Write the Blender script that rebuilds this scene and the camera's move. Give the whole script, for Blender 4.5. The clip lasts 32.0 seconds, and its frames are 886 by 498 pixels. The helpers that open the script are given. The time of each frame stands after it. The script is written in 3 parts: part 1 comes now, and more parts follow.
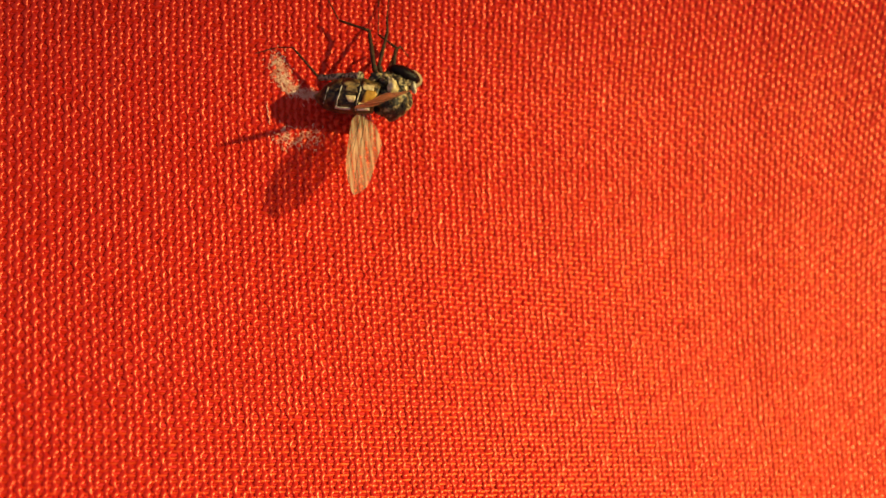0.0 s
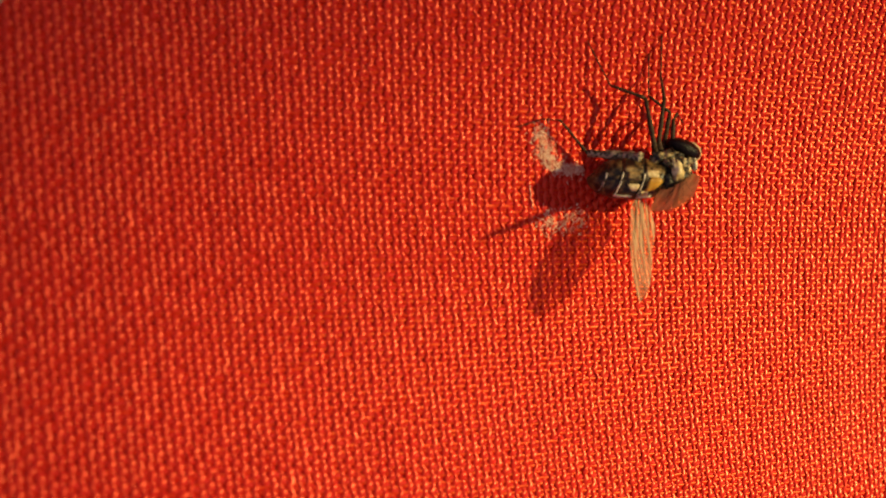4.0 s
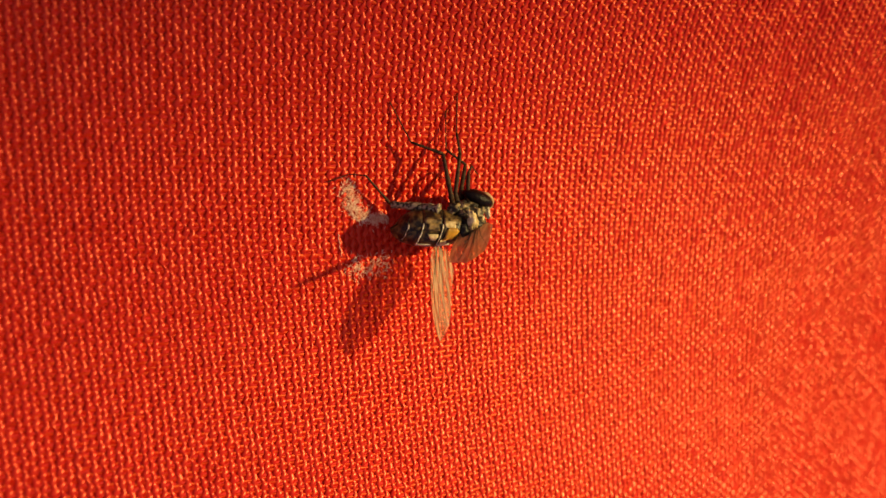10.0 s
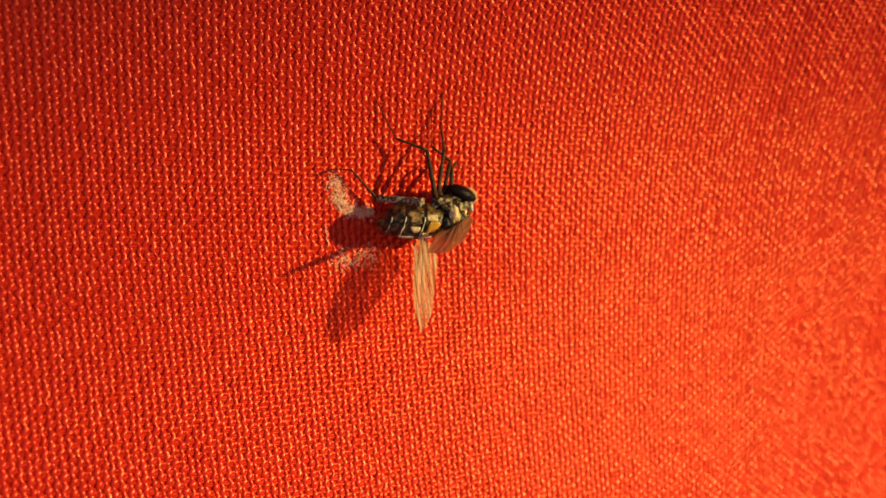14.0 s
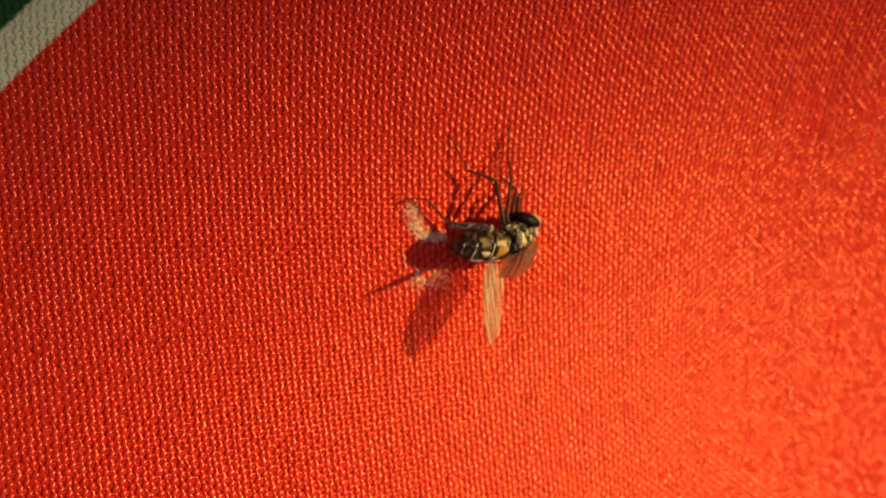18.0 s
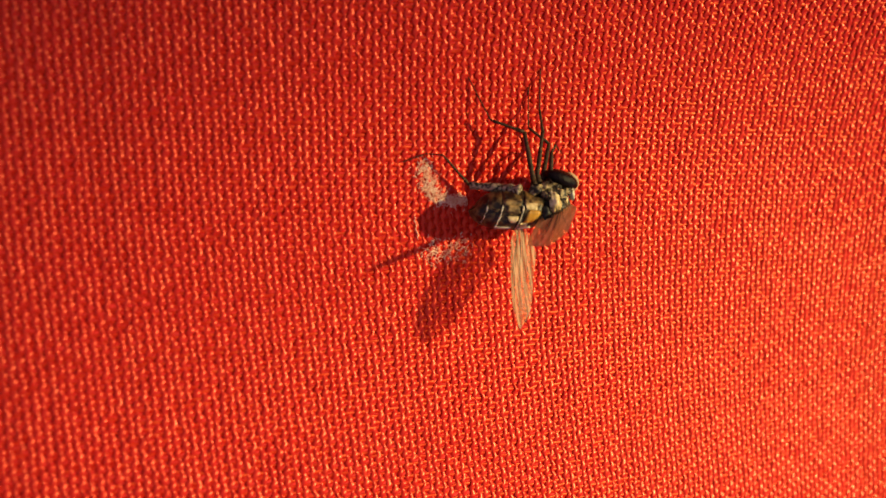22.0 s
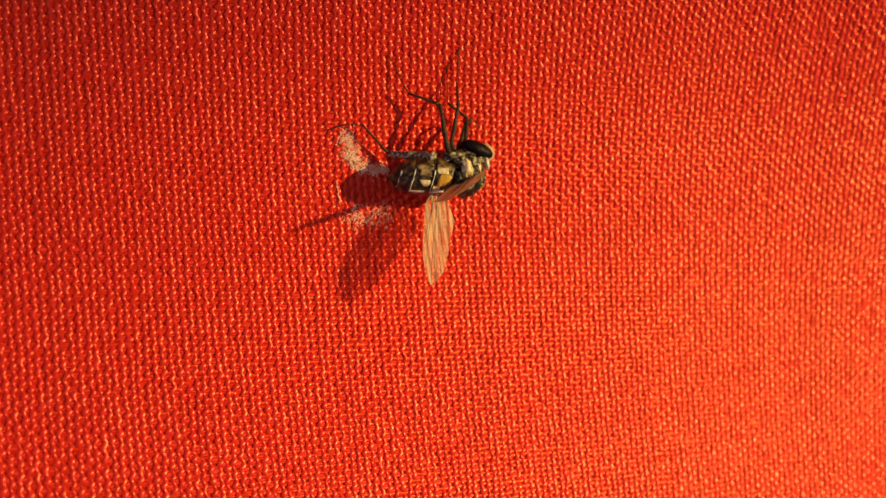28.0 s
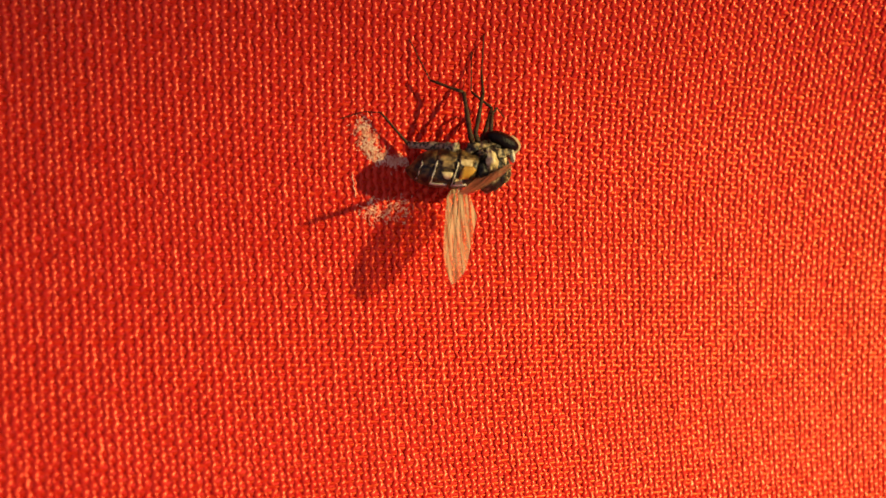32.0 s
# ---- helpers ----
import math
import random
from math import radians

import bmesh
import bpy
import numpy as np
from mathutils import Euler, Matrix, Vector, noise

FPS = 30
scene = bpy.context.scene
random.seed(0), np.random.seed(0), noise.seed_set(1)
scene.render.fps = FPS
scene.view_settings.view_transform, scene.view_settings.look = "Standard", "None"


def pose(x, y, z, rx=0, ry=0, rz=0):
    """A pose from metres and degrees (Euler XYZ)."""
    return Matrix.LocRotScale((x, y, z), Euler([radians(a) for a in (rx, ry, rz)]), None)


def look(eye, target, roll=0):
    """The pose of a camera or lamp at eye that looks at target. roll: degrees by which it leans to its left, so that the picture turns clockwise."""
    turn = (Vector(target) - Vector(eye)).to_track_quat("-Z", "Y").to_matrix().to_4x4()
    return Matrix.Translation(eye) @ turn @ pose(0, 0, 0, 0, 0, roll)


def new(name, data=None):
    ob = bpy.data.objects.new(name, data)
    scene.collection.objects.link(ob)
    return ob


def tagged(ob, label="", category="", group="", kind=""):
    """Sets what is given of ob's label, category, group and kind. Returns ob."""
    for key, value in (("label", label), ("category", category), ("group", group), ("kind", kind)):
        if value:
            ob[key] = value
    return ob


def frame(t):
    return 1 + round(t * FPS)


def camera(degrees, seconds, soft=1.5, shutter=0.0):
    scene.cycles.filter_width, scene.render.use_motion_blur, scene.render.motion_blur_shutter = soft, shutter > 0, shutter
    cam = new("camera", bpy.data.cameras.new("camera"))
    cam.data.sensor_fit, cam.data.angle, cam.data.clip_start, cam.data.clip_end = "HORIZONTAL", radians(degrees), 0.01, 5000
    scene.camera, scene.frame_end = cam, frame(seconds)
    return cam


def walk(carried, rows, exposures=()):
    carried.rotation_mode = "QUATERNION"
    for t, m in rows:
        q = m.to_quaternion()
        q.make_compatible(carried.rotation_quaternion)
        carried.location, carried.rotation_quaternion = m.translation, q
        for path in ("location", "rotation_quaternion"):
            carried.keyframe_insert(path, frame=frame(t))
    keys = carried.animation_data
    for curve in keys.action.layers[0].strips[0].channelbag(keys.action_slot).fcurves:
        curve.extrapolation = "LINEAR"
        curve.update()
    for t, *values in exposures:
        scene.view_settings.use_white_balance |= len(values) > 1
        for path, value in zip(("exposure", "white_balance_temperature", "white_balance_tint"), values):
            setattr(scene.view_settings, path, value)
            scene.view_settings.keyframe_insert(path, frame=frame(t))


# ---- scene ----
FOV = 40.0
MM = 0.001
cam = camera(FOV, 32.0, soft=1.5)
PATH = [
    (0, pose(-0.01760, -0.01723, 0.07449, 5.11, -19.95, 2.32)),
    (0.5, pose(-0.01897, -0.01332, 0.07320, 4.27, -16.22, 3.44)),
    (1, pose(-0.01859, -0.01516, 0.07378, 4.86, -15.86, 3.24)),
    (1.5, pose(-0.02082, -0.01122, 0.07335, 4.46, -14.97, 3.42)),
    (2, pose(-0.02827, -0.00916, 0.06909, 2.83, -15.85, 3.28)),
    (2.5, pose(-0.03000, -0.00497, 0.06692, 0.69, -17.31, 3.50)),
    (3, pose(-0.03092, -0.00069, 0.06537, -1.69, -19.04, 3.52)),
    (3.5, pose(-0.03207, 0.00009, 0.06316, -4.18, -20.34, 2.84)),
    (5.5, pose(-0.03444, 0.00548, 0.04945, -7.93, -31.94, 2.84)),
    (6, pose(-0.03276, 0.00495, 0.04831, -8.83, -33.91, 3.37)),
    (6.5, pose(-0.03380, 0.00621, 0.04802, -8.95, -35.11, 3.81)),
    (7, pose(-0.03580, 0.00557, 0.05060, -8.83, -34.73, 3.74)),
    (7.5, pose(-0.03522, 0.00646, 0.05537, -8.93, -34.07, 3.46)),
    (8, pose(-0.03578, 0.00300, 0.05749, -9.12, -33.07, 2.96)),
    (8.5, pose(-0.03449, 0.00838, 0.06409, -7.87, -32.96, 3.17)),
    (9, pose(-0.03516, 0.00671, 0.06684, -8.50, -32.64, 2.86)),
    (9.5, pose(-0.03525, 0.00665, 0.06562, -8.29, -32.34, 2.72)),
    (10, pose(-0.03548, 0.00699, 0.06434, -8.04, -31.57, 2.53)),
    (10.5, pose(-0.03532, 0.00720, 0.06607, -7.68, -31.27, 2.58)),
    (11, pose(-0.03311, 0.00560, 0.06899, -7.57, -31.03, 2.38)),
    (11.5, pose(-0.03544, 0.00412, 0.06779, -7.56, -29.47, 2.07)),
    (12, pose(-0.03533, 0.00447, 0.06724, -7.69, -28.94, 2.27)),
    (12.5, pose(-0.03290, 0.00580, 0.06731, -6.42, -29.02, 2.03)),
    (13, pose(-0.03262, 0.00398, 0.06810, -6.88, -28.99, 2.28)),
    (13.5, pose(-0.03253, 0.00484, 0.06875, -7.01, -28.65, 2.84)),
    (15.5, pose(-0.03691, 0.00750, 0.07057, -9.36, -31.11, 1.93)),
    (16, pose(-0.03296, 0.00749, 0.07408, -9.47, -29.99, 1.81)),
    (16.5, pose(-0.03725, 0.00787, 0.07188, -8.83, -28.72, 1.83)),
    (17, pose(-0.04060, 0.00602, 0.06854, -8.56, -27.54, 1.60)),
    (17.5, pose(-0.03919, 0.00820, 0.07204, -8.40, -27.96, 2.21)),
    (18, pose(-0.03910, 0.00983, 0.07316, -8.55, -27.92, 2.68)),
    (18.5, pose(-0.03715, 0.00646, 0.07130, -8.82, -27.38, 2.44)),
    (19, pose(-0.03656, 0.00570, 0.06865, -8.81, -26.88, 2.32)),
    (19.5, pose(-0.03385, 0.00672, 0.06670, -8.97, -26.54, 2.10)),
    (20, pose(-0.03085, 0.00604, 0.06560, -8.91, -26.15, 1.85)),
    (20.5, pose(-0.03079, 0.00555, 0.06222, -8.74, -25.80, 1.65)),
    (21, pose(-0.03050, 0.00570, 0.06199, -8.67, -26.04, 1.70)),
    (21.5, pose(-0.03335, 0.00618, 0.06191, -8.49, -25.75, 1.82)),
    (22, pose(-0.03204, 0.00619, 0.06258, -8.13, -26.15, 1.90)),
    (22.5, pose(-0.03079, 0.00482, 0.06365, -7.78, -26.88, 1.84)),
    (23, pose(-0.03008, 0.00547, 0.06370, -7.64, -27.02, 1.83)),
    (23.5, pose(-0.02893, 0.00640, 0.06551, -7.70, -27.10, 2.07)),
    (24, pose(-0.02823, 0.00711, 0.06803, -7.65, -27.40, 2.41)),
    (24.5, pose(-0.03022, 0.00673, 0.06737, -7.01, -27.57, 2.32)),
    (25, pose(-0.03048, 0.00521, 0.06742, -7.04, -27.14, 2.33)),
    (25.5, pose(-0.03134, 0.00401, 0.06658, -7.14, -26.71, 2.47)),
    (27.5, pose(-0.02588, -0.00240, 0.07081, -2.73, -21.84, 1.26)),
    (28, pose(-0.02399, -0.00147, 0.07168, -3.06, -21.36, 1.65)),
    (28.5, pose(-0.02604, -0.00322, 0.07128, -3.64, -20.91, 1.66)),
    (29, pose(-0.02854, -0.00488, 0.07061, -3.28, -20.60, 1.56)),
    (29.5, pose(-0.02846, -0.00497, 0.06956, -2.42, -20.89, 1.72)),
    (30, pose(-0.03069, -0.00198, 0.06709, -1.91, -21.25, 1.74)),
    (30.5, pose(-0.02593, -0.00101, 0.06633, -2.38, -21.71, 2.14)),
    (31, pose(-0.02563, 0.00101, 0.06727, -2.07, -21.08, 2.12)),
    (31.5, pose(-0.02606, -0.00434, 0.06516, -2.49, -21.23, 2.32)),
    (32, pose(-0.02354, -0.00282, 0.06697, -2.62, -21.41, 2.60)),
]
EXPOSURES = [(0.0, -0.1, 6300, 5), (1.0, 0.05, 6600, 7), (3.0, -0.1, 6500, 9), (6.0, -0.15, 6300, 17), (7.0, -0.2, 6300, 18), (8.0, -0.2, 6400, 12), (9.0, 0.05, 6600, 10),
             (10.0, -0.15, 6900, 18), (11.0, 0.0, 6900, 8), (13.0, 0.0, 6800, 7), (16.0, -0.15, 7300, 16), (17.0, -0.10, 6600, 20), (18.0, -0.05, 6600, 7), (20.0, 0.0, 6200, 6),
             (22.0, 0.0, 6100, 16), (25.0, -0.1, 6900, 19), (28.0, -0.05, 6600, 12), (29.0, -0.08, 7000, 22), (30.0, 0.0, 7000, 42), (32.0, 0.0, 6300, 12)]
walk(cam, PATH, EXPOSURES)
cam.data.dof.use_dof = True            # one fixed focus, about the fly
cam.data.dof.focus_distance = 72.5 * MM
cam.data.dof.aperture_fstop = 44.0

# ---- light: added warm spot beyond the fly's head, source unseen; plain dim fill ----
KEY_AT = Vector((4.82, 1.41, 4.75)).normalized() * 0.40
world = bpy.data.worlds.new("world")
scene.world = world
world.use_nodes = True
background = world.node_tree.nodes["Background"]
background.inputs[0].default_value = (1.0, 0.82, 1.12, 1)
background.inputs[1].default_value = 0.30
key_spot = new("key_spot", bpy.data.lights.new("key_spot", "SPOT"))
key_spot.data.energy = 13.9
key_spot.data.color = (1.0, 0.82, 0.32)
key_spot.data.shadow_soft_size = 0.005
# cone and aim set so the pool fades across the cloth
key_spot.data.spot_size = radians(19.0)
key_spot.data.spot_blend = 1.0
key_spot.matrix_world = look(KEY_AT, (0.024, -0.028, 0.0))


# ---- materials ----
def material(name, colour, rough=0.6, metal=0.0):
    m = bpy.data.materials.new(name)
    m.use_nodes = True
    b = m.node_tree.nodes["Principled BSDF"]
    b.inputs["Base Color"].default_value = (*colour, 1)
    b.inputs["Roughness"].default_value = rough
    b.inputs["Metallic"].default_value = metal
    return m, m.node_tree, b


def add(tree, kind, **values):
    n = tree.nodes.new(kind)
    for key, value in values.items():
        n.inputs[key].default_value = value
    return n


def ramp(tree, source, stops):
    n = tree.nodes.new("ShaderNodeValToRGB")
    while len(n.color_ramp.elements) < len(stops):
        n.color_ramp.elements.new(0.5)
    for e, (at, c) in zip(n.color_ramp.elements, stops):
        e.position, e.color = at, (*c, 1)
    tree.links.new(source, n.inputs[0])
    return n


def maths(tree, op, a, b=None):
    n = tree.nodes.new("ShaderNodeMath")
    n.operation = op
    for socket, v in zip(n.inputs, (a, b)):
        if v is None:
            continue
        if isinstance(v, (int, float)):
            socket.default_value = v
        else:
            tree.links.new(v, socket)
    return n.outputs[0]


def mix(tree, fac, a, b, blend="MIX"):
    n = tree.nodes.new("ShaderNodeMix")
    n.data_type, n.blend_type = "RGBA", blend
    for socket, v in ((n.inputs[0], fac), (n.inputs[6], a), (n.inputs[7], b)):
        if isinstance(v, (int, float)):
            socket.default_value = v
        elif isinstance(v, tuple):
            socket.default_value = (*v, 1)
        else:
            tree.links.new(v, socket)
    return n.outputs[2]


def bump(tree, b, height, strength, distance):
    n = add(tree, "ShaderNodeBump", Strength=strength, Distance=distance)
    tree.links.new(height, n.inputs["Height"])
    tree.links.new(n.outputs[0], b.inputs["Normal"])


RED = (0.60, 0.006, 0.0006)
CREAM = (0.62, 0.62, 0.38)
GREEN = (0.008, 0.08, 0.016)
EDGE = (-29.34 * MM, 8.03 * MM)     # a point on the edge between red and cream
EDGE_OUT = (-0.754, 0.657)        # the way from red to cream
STRIPE = 2.3 * MM


def dyed_colour(tree):
    """Print of the cloth: a red field, a cream stripe round it and green outside."""
    place = tree.nodes.new("ShaderNodeNewGeometry").outputs["Position"]
    split = tree.nodes.new("ShaderNodeSeparateXYZ")
    tree.links.new(place, split.inputs[0])
    dx, dy = maths(tree, "SUBTRACT", split.outputs[0], EDGE[0]), maths(tree, "SUBTRACT", split.outputs[1], EDGE[1])
    far = maths(tree, "ADD", maths(tree, "MULTIPLY", dx, EDGE_OUT[0]), maths(tree, "MULTIPLY", dy, EDGE_OUT[1]))
    along = maths(tree, "ADD", maths(tree, "MULTIPLY", dx, EDGE_OUT[1]), maths(tree, "MULTIPLY", dy, -EDGE_OUT[0]))
    far = maths(tree, "ADD", far, maths(tree, "MULTIPLY", maths(tree, "MULTIPLY", along, along), 4.0))     # the stripe bends slightly
    ragged = add(tree, "ShaderNodeTexNoise", Scale=2200.0, Detail=2.0)
    far = maths(tree, "ADD", far, maths(tree, "MULTIPLY", maths(tree, "SUBTRACT", ragged.outputs[0], 0.5), 0.0008))
    shade = add(tree, "ShaderNodeTexNoise", Scale=260.0, Detail=3.0)
    dye = ramp(tree, shade.outputs[0], [(0.3, tuple(c * 0.86 for c in RED)), (0.7, tuple(min(1, c * 1.1) for c in RED))]).outputs[0]
    red = maths(tree, "LESS_THAN", far, 0.0)
    colour = mix(tree, red, CREAM, dye)
    return mix(tree, maths(tree, "GREATER_THAN", far, STRIPE), colour, GREEN), red


def yarn_material(name, grain, rough, fuzz, shine_part, satin_colour, satin_rough, relief, depth):
    m, tree, b = material(name, RED, rough)
    colour, red = dyed_colour(tree)
    chance = tree.nodes.new("ShaderNodeObjectInfo").outputs["Random"]
    tone = ramp(tree, chance, [(0.0, (depth * 0.92,) * 3), (1.0, (depth * 1.08,) * 3)]).outputs[0]
    colour = mix(tree, red, colour, mix(tree, 1.0, colour, tone, "MULTIPLY"))
    colour = mix(tree, maths(tree, "MULTIPLY", red, fuzz), colour, (0.80, 0.13, 0.06))   # loose pale fibre ends
    tree.links.new(colour, b.inputs["Base Color"])
    coords = tree.nodes.new("ShaderNodeTexCoord").outputs["Object"]
    stretch = add(tree, "ShaderNodeMapping")
    stretch.inputs["Scale"].default_value = grain
    tree.links.new(coords, stretch.inputs[0])
    fibre = add(tree, "ShaderNodeTexNoise", Scale=9000.0, Detail=3.0)
    tree.links.new(stretch.outputs[0], fibre.inputs[0])
    twist = tree.nodes.new("ShaderNodeTexWave")
    twist.bands_direction = "DIAGONAL"
    twist.inputs["Scale"].default_value = 1100.0
    twist.inputs["Distortion"].default_value = 3.0
    twist.inputs["Detail"].default_value = 2.0
    tree.links.new(coords, twist.inputs[0])
    bump(tree, b, maths(tree, "ADD", fibre.outputs[0], maths(tree, "MULTIPLY", twist.outputs[1], 0.5)), relief, 0.00005)
    glow = tree.nodes.new("ShaderNodeBsdfTranslucent")
    tree.links.new(mix(tree, 1.0, colour, (1.3, 1.6, 1.0), "MULTIPLY"), glow.inputs[0])
    both = add(tree, "ShaderNodeMixShader", Fac=0.24)
    tree.links.new(b.outputs[0], both.inputs[1])
    tree.links.new(glow.outputs[0], both.inputs[2])
    satin = add(tree, "ShaderNodeBsdfGlossy", Color=(*satin_colour, 1), Roughness=satin_rough)   # shine of the smooth dyed fibres
    tree.links.new(b.inputs["Normal"].links[0].from_socket, satin.inputs["Normal"])
    shine = tree.nodes.new("ShaderNodeMixShader")
    tree.links.new(maths(tree, "MULTIPLY", red, shine_part), shine.inputs[0])
    tree.links.new(both.outputs[0], shine.inputs[1])
    tree.links.new(satin.outputs[0], shine.inputs[2])
    tree.links.new(shine.outputs[0], tree.nodes["Material Output"].inputs[0])
    b.inputs["Specular IOR Level"].default_value = 0.16
    b.inputs["Specular Tint"].default_value = (1.0, 0.45, 0.36, 1)
    return m


WARP_YARN = yarn_material("warp_yarn_dyed", (1.0, 0.25, 1.0), 0.30, 0.04, 0.15, (1.0, 0.215, 0.125), 0.36, 0.12, 1.03)
WEFT_YARN = yarn_material("weft_yarn_dyed", (0.25, 1.0, 1.0), 0.42, 0.0, 0.07, (1.0, 0.24, 0.06), 0.40, 0.08, 0.9)


def cloth_sheet_material():
    m, tree, b = material("cloth_sheet_dyed", RED, 0.8)
    tree.links.new(dyed_colour(tree)[0], b.inputs["Base Color"])
    knots = add(tree, "ShaderNodeTexNoise", Scale=3500.0)
    bump(tree, b, knots.outputs[0], 0.2, 0.0001)
    return m


SHEET = cloth_sheet_material()


def mottled(name, dark, light, scale, rough=0.5, relief=0.5, lo=0.35, hi=0.65, gloss=0.3):
    m, tree, b = material(name, dark, rough)
    coords = tree.nodes.new("ShaderNodeTexCoord").outputs["Object"]
    n = add(tree, "ShaderNodeTexNoise", Scale=scale, Detail=5.0)
    tree.links.new(coords, n.inputs[0])
    tree.links.new(ramp(tree, n.outputs[0], [(lo, dark), (hi, light)]).outputs[0], b.inputs["Base Color"])
    b.inputs["Specular IOR Level"].default_value = gloss
    bump(tree, b, n.outputs[0], relief, 0.00006)
    return m


BLACK = mottled("black_cuticle", (0.008, 0.007, 0.006), (0.035, 0.03, 0.022), 4000, 0.5)
GREY_DUST = mottled("dusted_thorax", (0.016, 0.011, 0.006), (0.42, 0.30, 0.14), 3000, 0.5, 1.0, 0.49, 0.66)
AMBER = mottled("amber_cuticle", (0.26, 0.12, 0.014), (0.62, 0.33, 0.045), 1500, 0.35, 0.4, 0.3, 0.7)
DARK_BROWN = mottled("dark_brown_cuticle", (0.009, 0.005, 0.002), (0.17, 0.10, 0.028), 2600, 0.42, 0.8, 0.44, 0.72)
OCHRE = mottled("ochre_cuticle", (0.030, 0.018, 0.008), (0.42, 0.27, 0.10), 2200, 0.45, 0.6, 0.40, 0.70)
TAN = mottled("tan_face", (0.18, 0.12, 0.06), (0.48, 0.35, 0.20), 2500, 0.5)
PALE = mottled("pale_dusted_band", (0.08, 0.06, 0.035), (0.60, 0.52, 0.38), 3800, 0.6, 0.8, 0.28, 0.52)
CREAM_PATCH = mottled("cream_cuticle", (0.34, 0.23, 0.09), (0.74, 0.58, 0.32), 2500, 0.5)
EYE = mottled("dark_compound_eye", (0.003, 0.0015, 0.0015), (0.008, 0.003, 0.003), 9000, 0.35, 0.8, gloss=0.12)
LEG = mottled("dark_leg_cuticle", (0.012, 0.006, 0.003), (0.075, 0.036, 0.015), 5000, 0.6, gloss=0.15)
LEG_GREY = mottled("grey_leg_cuticle", (0.015, 0.010, 0.007), (0.38, 0.30, 0.18), 5000, 0.5, 0.9, 0.42, 0.60)
VEIN = material("wing_vein", (0.06, 0.025, 0.012), 0.5)[0]
LINT = mottled("pale_dust", (0.78, 0.32, 0.18), (0.92, 0.66, 0.46), 1800, 0.9, 0.2)


def wing_material(name, density, dark, light, along, across):
    m, tree, b = material(name, light, 0.35)
    coords = tree.nodes.new("ShaderNodeTexCoord").outputs["Object"]
    lengthways = tree.nodes.new("ShaderNodeCombineXYZ")          # folds and streaks run from root to tip
    for k, (way, stretch) in enumerate(((along, 0.10), (across, 1.0))):
        reach = tree.nodes.new("ShaderNodeVectorMath")
        reach.operation = "DOT_PRODUCT"
        tree.links.new(coords, reach.inputs[0])
        reach.inputs[1].default_value = Vector(way).normalized()
        tree.links.new(maths(tree, "MULTIPLY", reach.outputs["Value"], stretch), lengthways.inputs[k])
    n = add(tree, "ShaderNodeTexNoise", Scale=3200.0, Detail=4.0)
    tree.links.new(lengthways.outputs[0], n.inputs[0])
    tree.links.new(ramp(tree, n.outputs[0], [(0.36, dark), (0.64, light)]).outputs[0], b.inputs["Base Color"])
    clear = tree.nodes.new("ShaderNodeBsdfTransparent")
    clear.inputs[0].default_value = (0.94, 0.84, 0.74, 1)
    through_light = tree.nodes.new("ShaderNodeBsdfTranslucent")
    through_light.inputs[0].default_value = (*(c * 0.8 for c in light), 1)
    body_mix = add(tree, "ShaderNodeMixShader", Fac=0.45)
    tree.links.new(b.outputs[0], body_mix.inputs[1])
    tree.links.new(through_light.outputs[0], body_mix.inputs[2])
    cloudy = add(tree, "ShaderNodeTexNoise", Scale=650.0, Detail=4.0, Roughness=0.65)
    tree.links.new(coords, cloudy.inputs[0])
    streaky = maths(tree, "MULTIPLY", maths(tree, "SUBTRACT", n.outputs[0], 0.5), 1.1)
    thick = maths(tree, "ADD", maths(tree, "MULTIPLY", maths(tree, "SUBTRACT", cloudy.outputs[0], 0.5), 0.9), maths(tree, "ADD", streaky, density))
    both = tree.nodes.new("ShaderNodeMixShader")
    tree.links.new(maths(tree, "MAXIMUM", thick, 0.06), both.inputs[0])
    tree.links.new(clear.outputs[0], both.inputs[1])
    tree.links.new(body_mix.outputs[0], both.inputs[2])
    tree.links.new(both.outputs[0], tree.nodes["Material Output"].inputs[0])
    bump(tree, b, n.outputs[0], 0.5, 0.00008)
    return m


WING = wing_material("wing_membrane", 0.35, (0.44, 0.30, 0.17), (0.88, 0.70, 0.48), (-1.2, -5.7, 2.65), (-1.0, 0.1, 0.6))
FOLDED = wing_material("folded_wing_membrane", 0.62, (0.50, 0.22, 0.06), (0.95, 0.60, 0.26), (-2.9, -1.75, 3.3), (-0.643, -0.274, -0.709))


# ---- small builders; shapes are worked out in millimetres ----
def mesh_of(name, verts, faces, mat, smooth=True):
    me = bpy.data.meshes.new(name)
    me.from_pydata([tuple(c * MM for c in v) for v in verts], [], faces)
    me.materials.append(mat)
    me.shade_smooth() if smooth else None
    return me


def part(name, me, parent, label=""):
    ob = new(name, me)
    ob.parent = parent
    return tagged(ob, label)


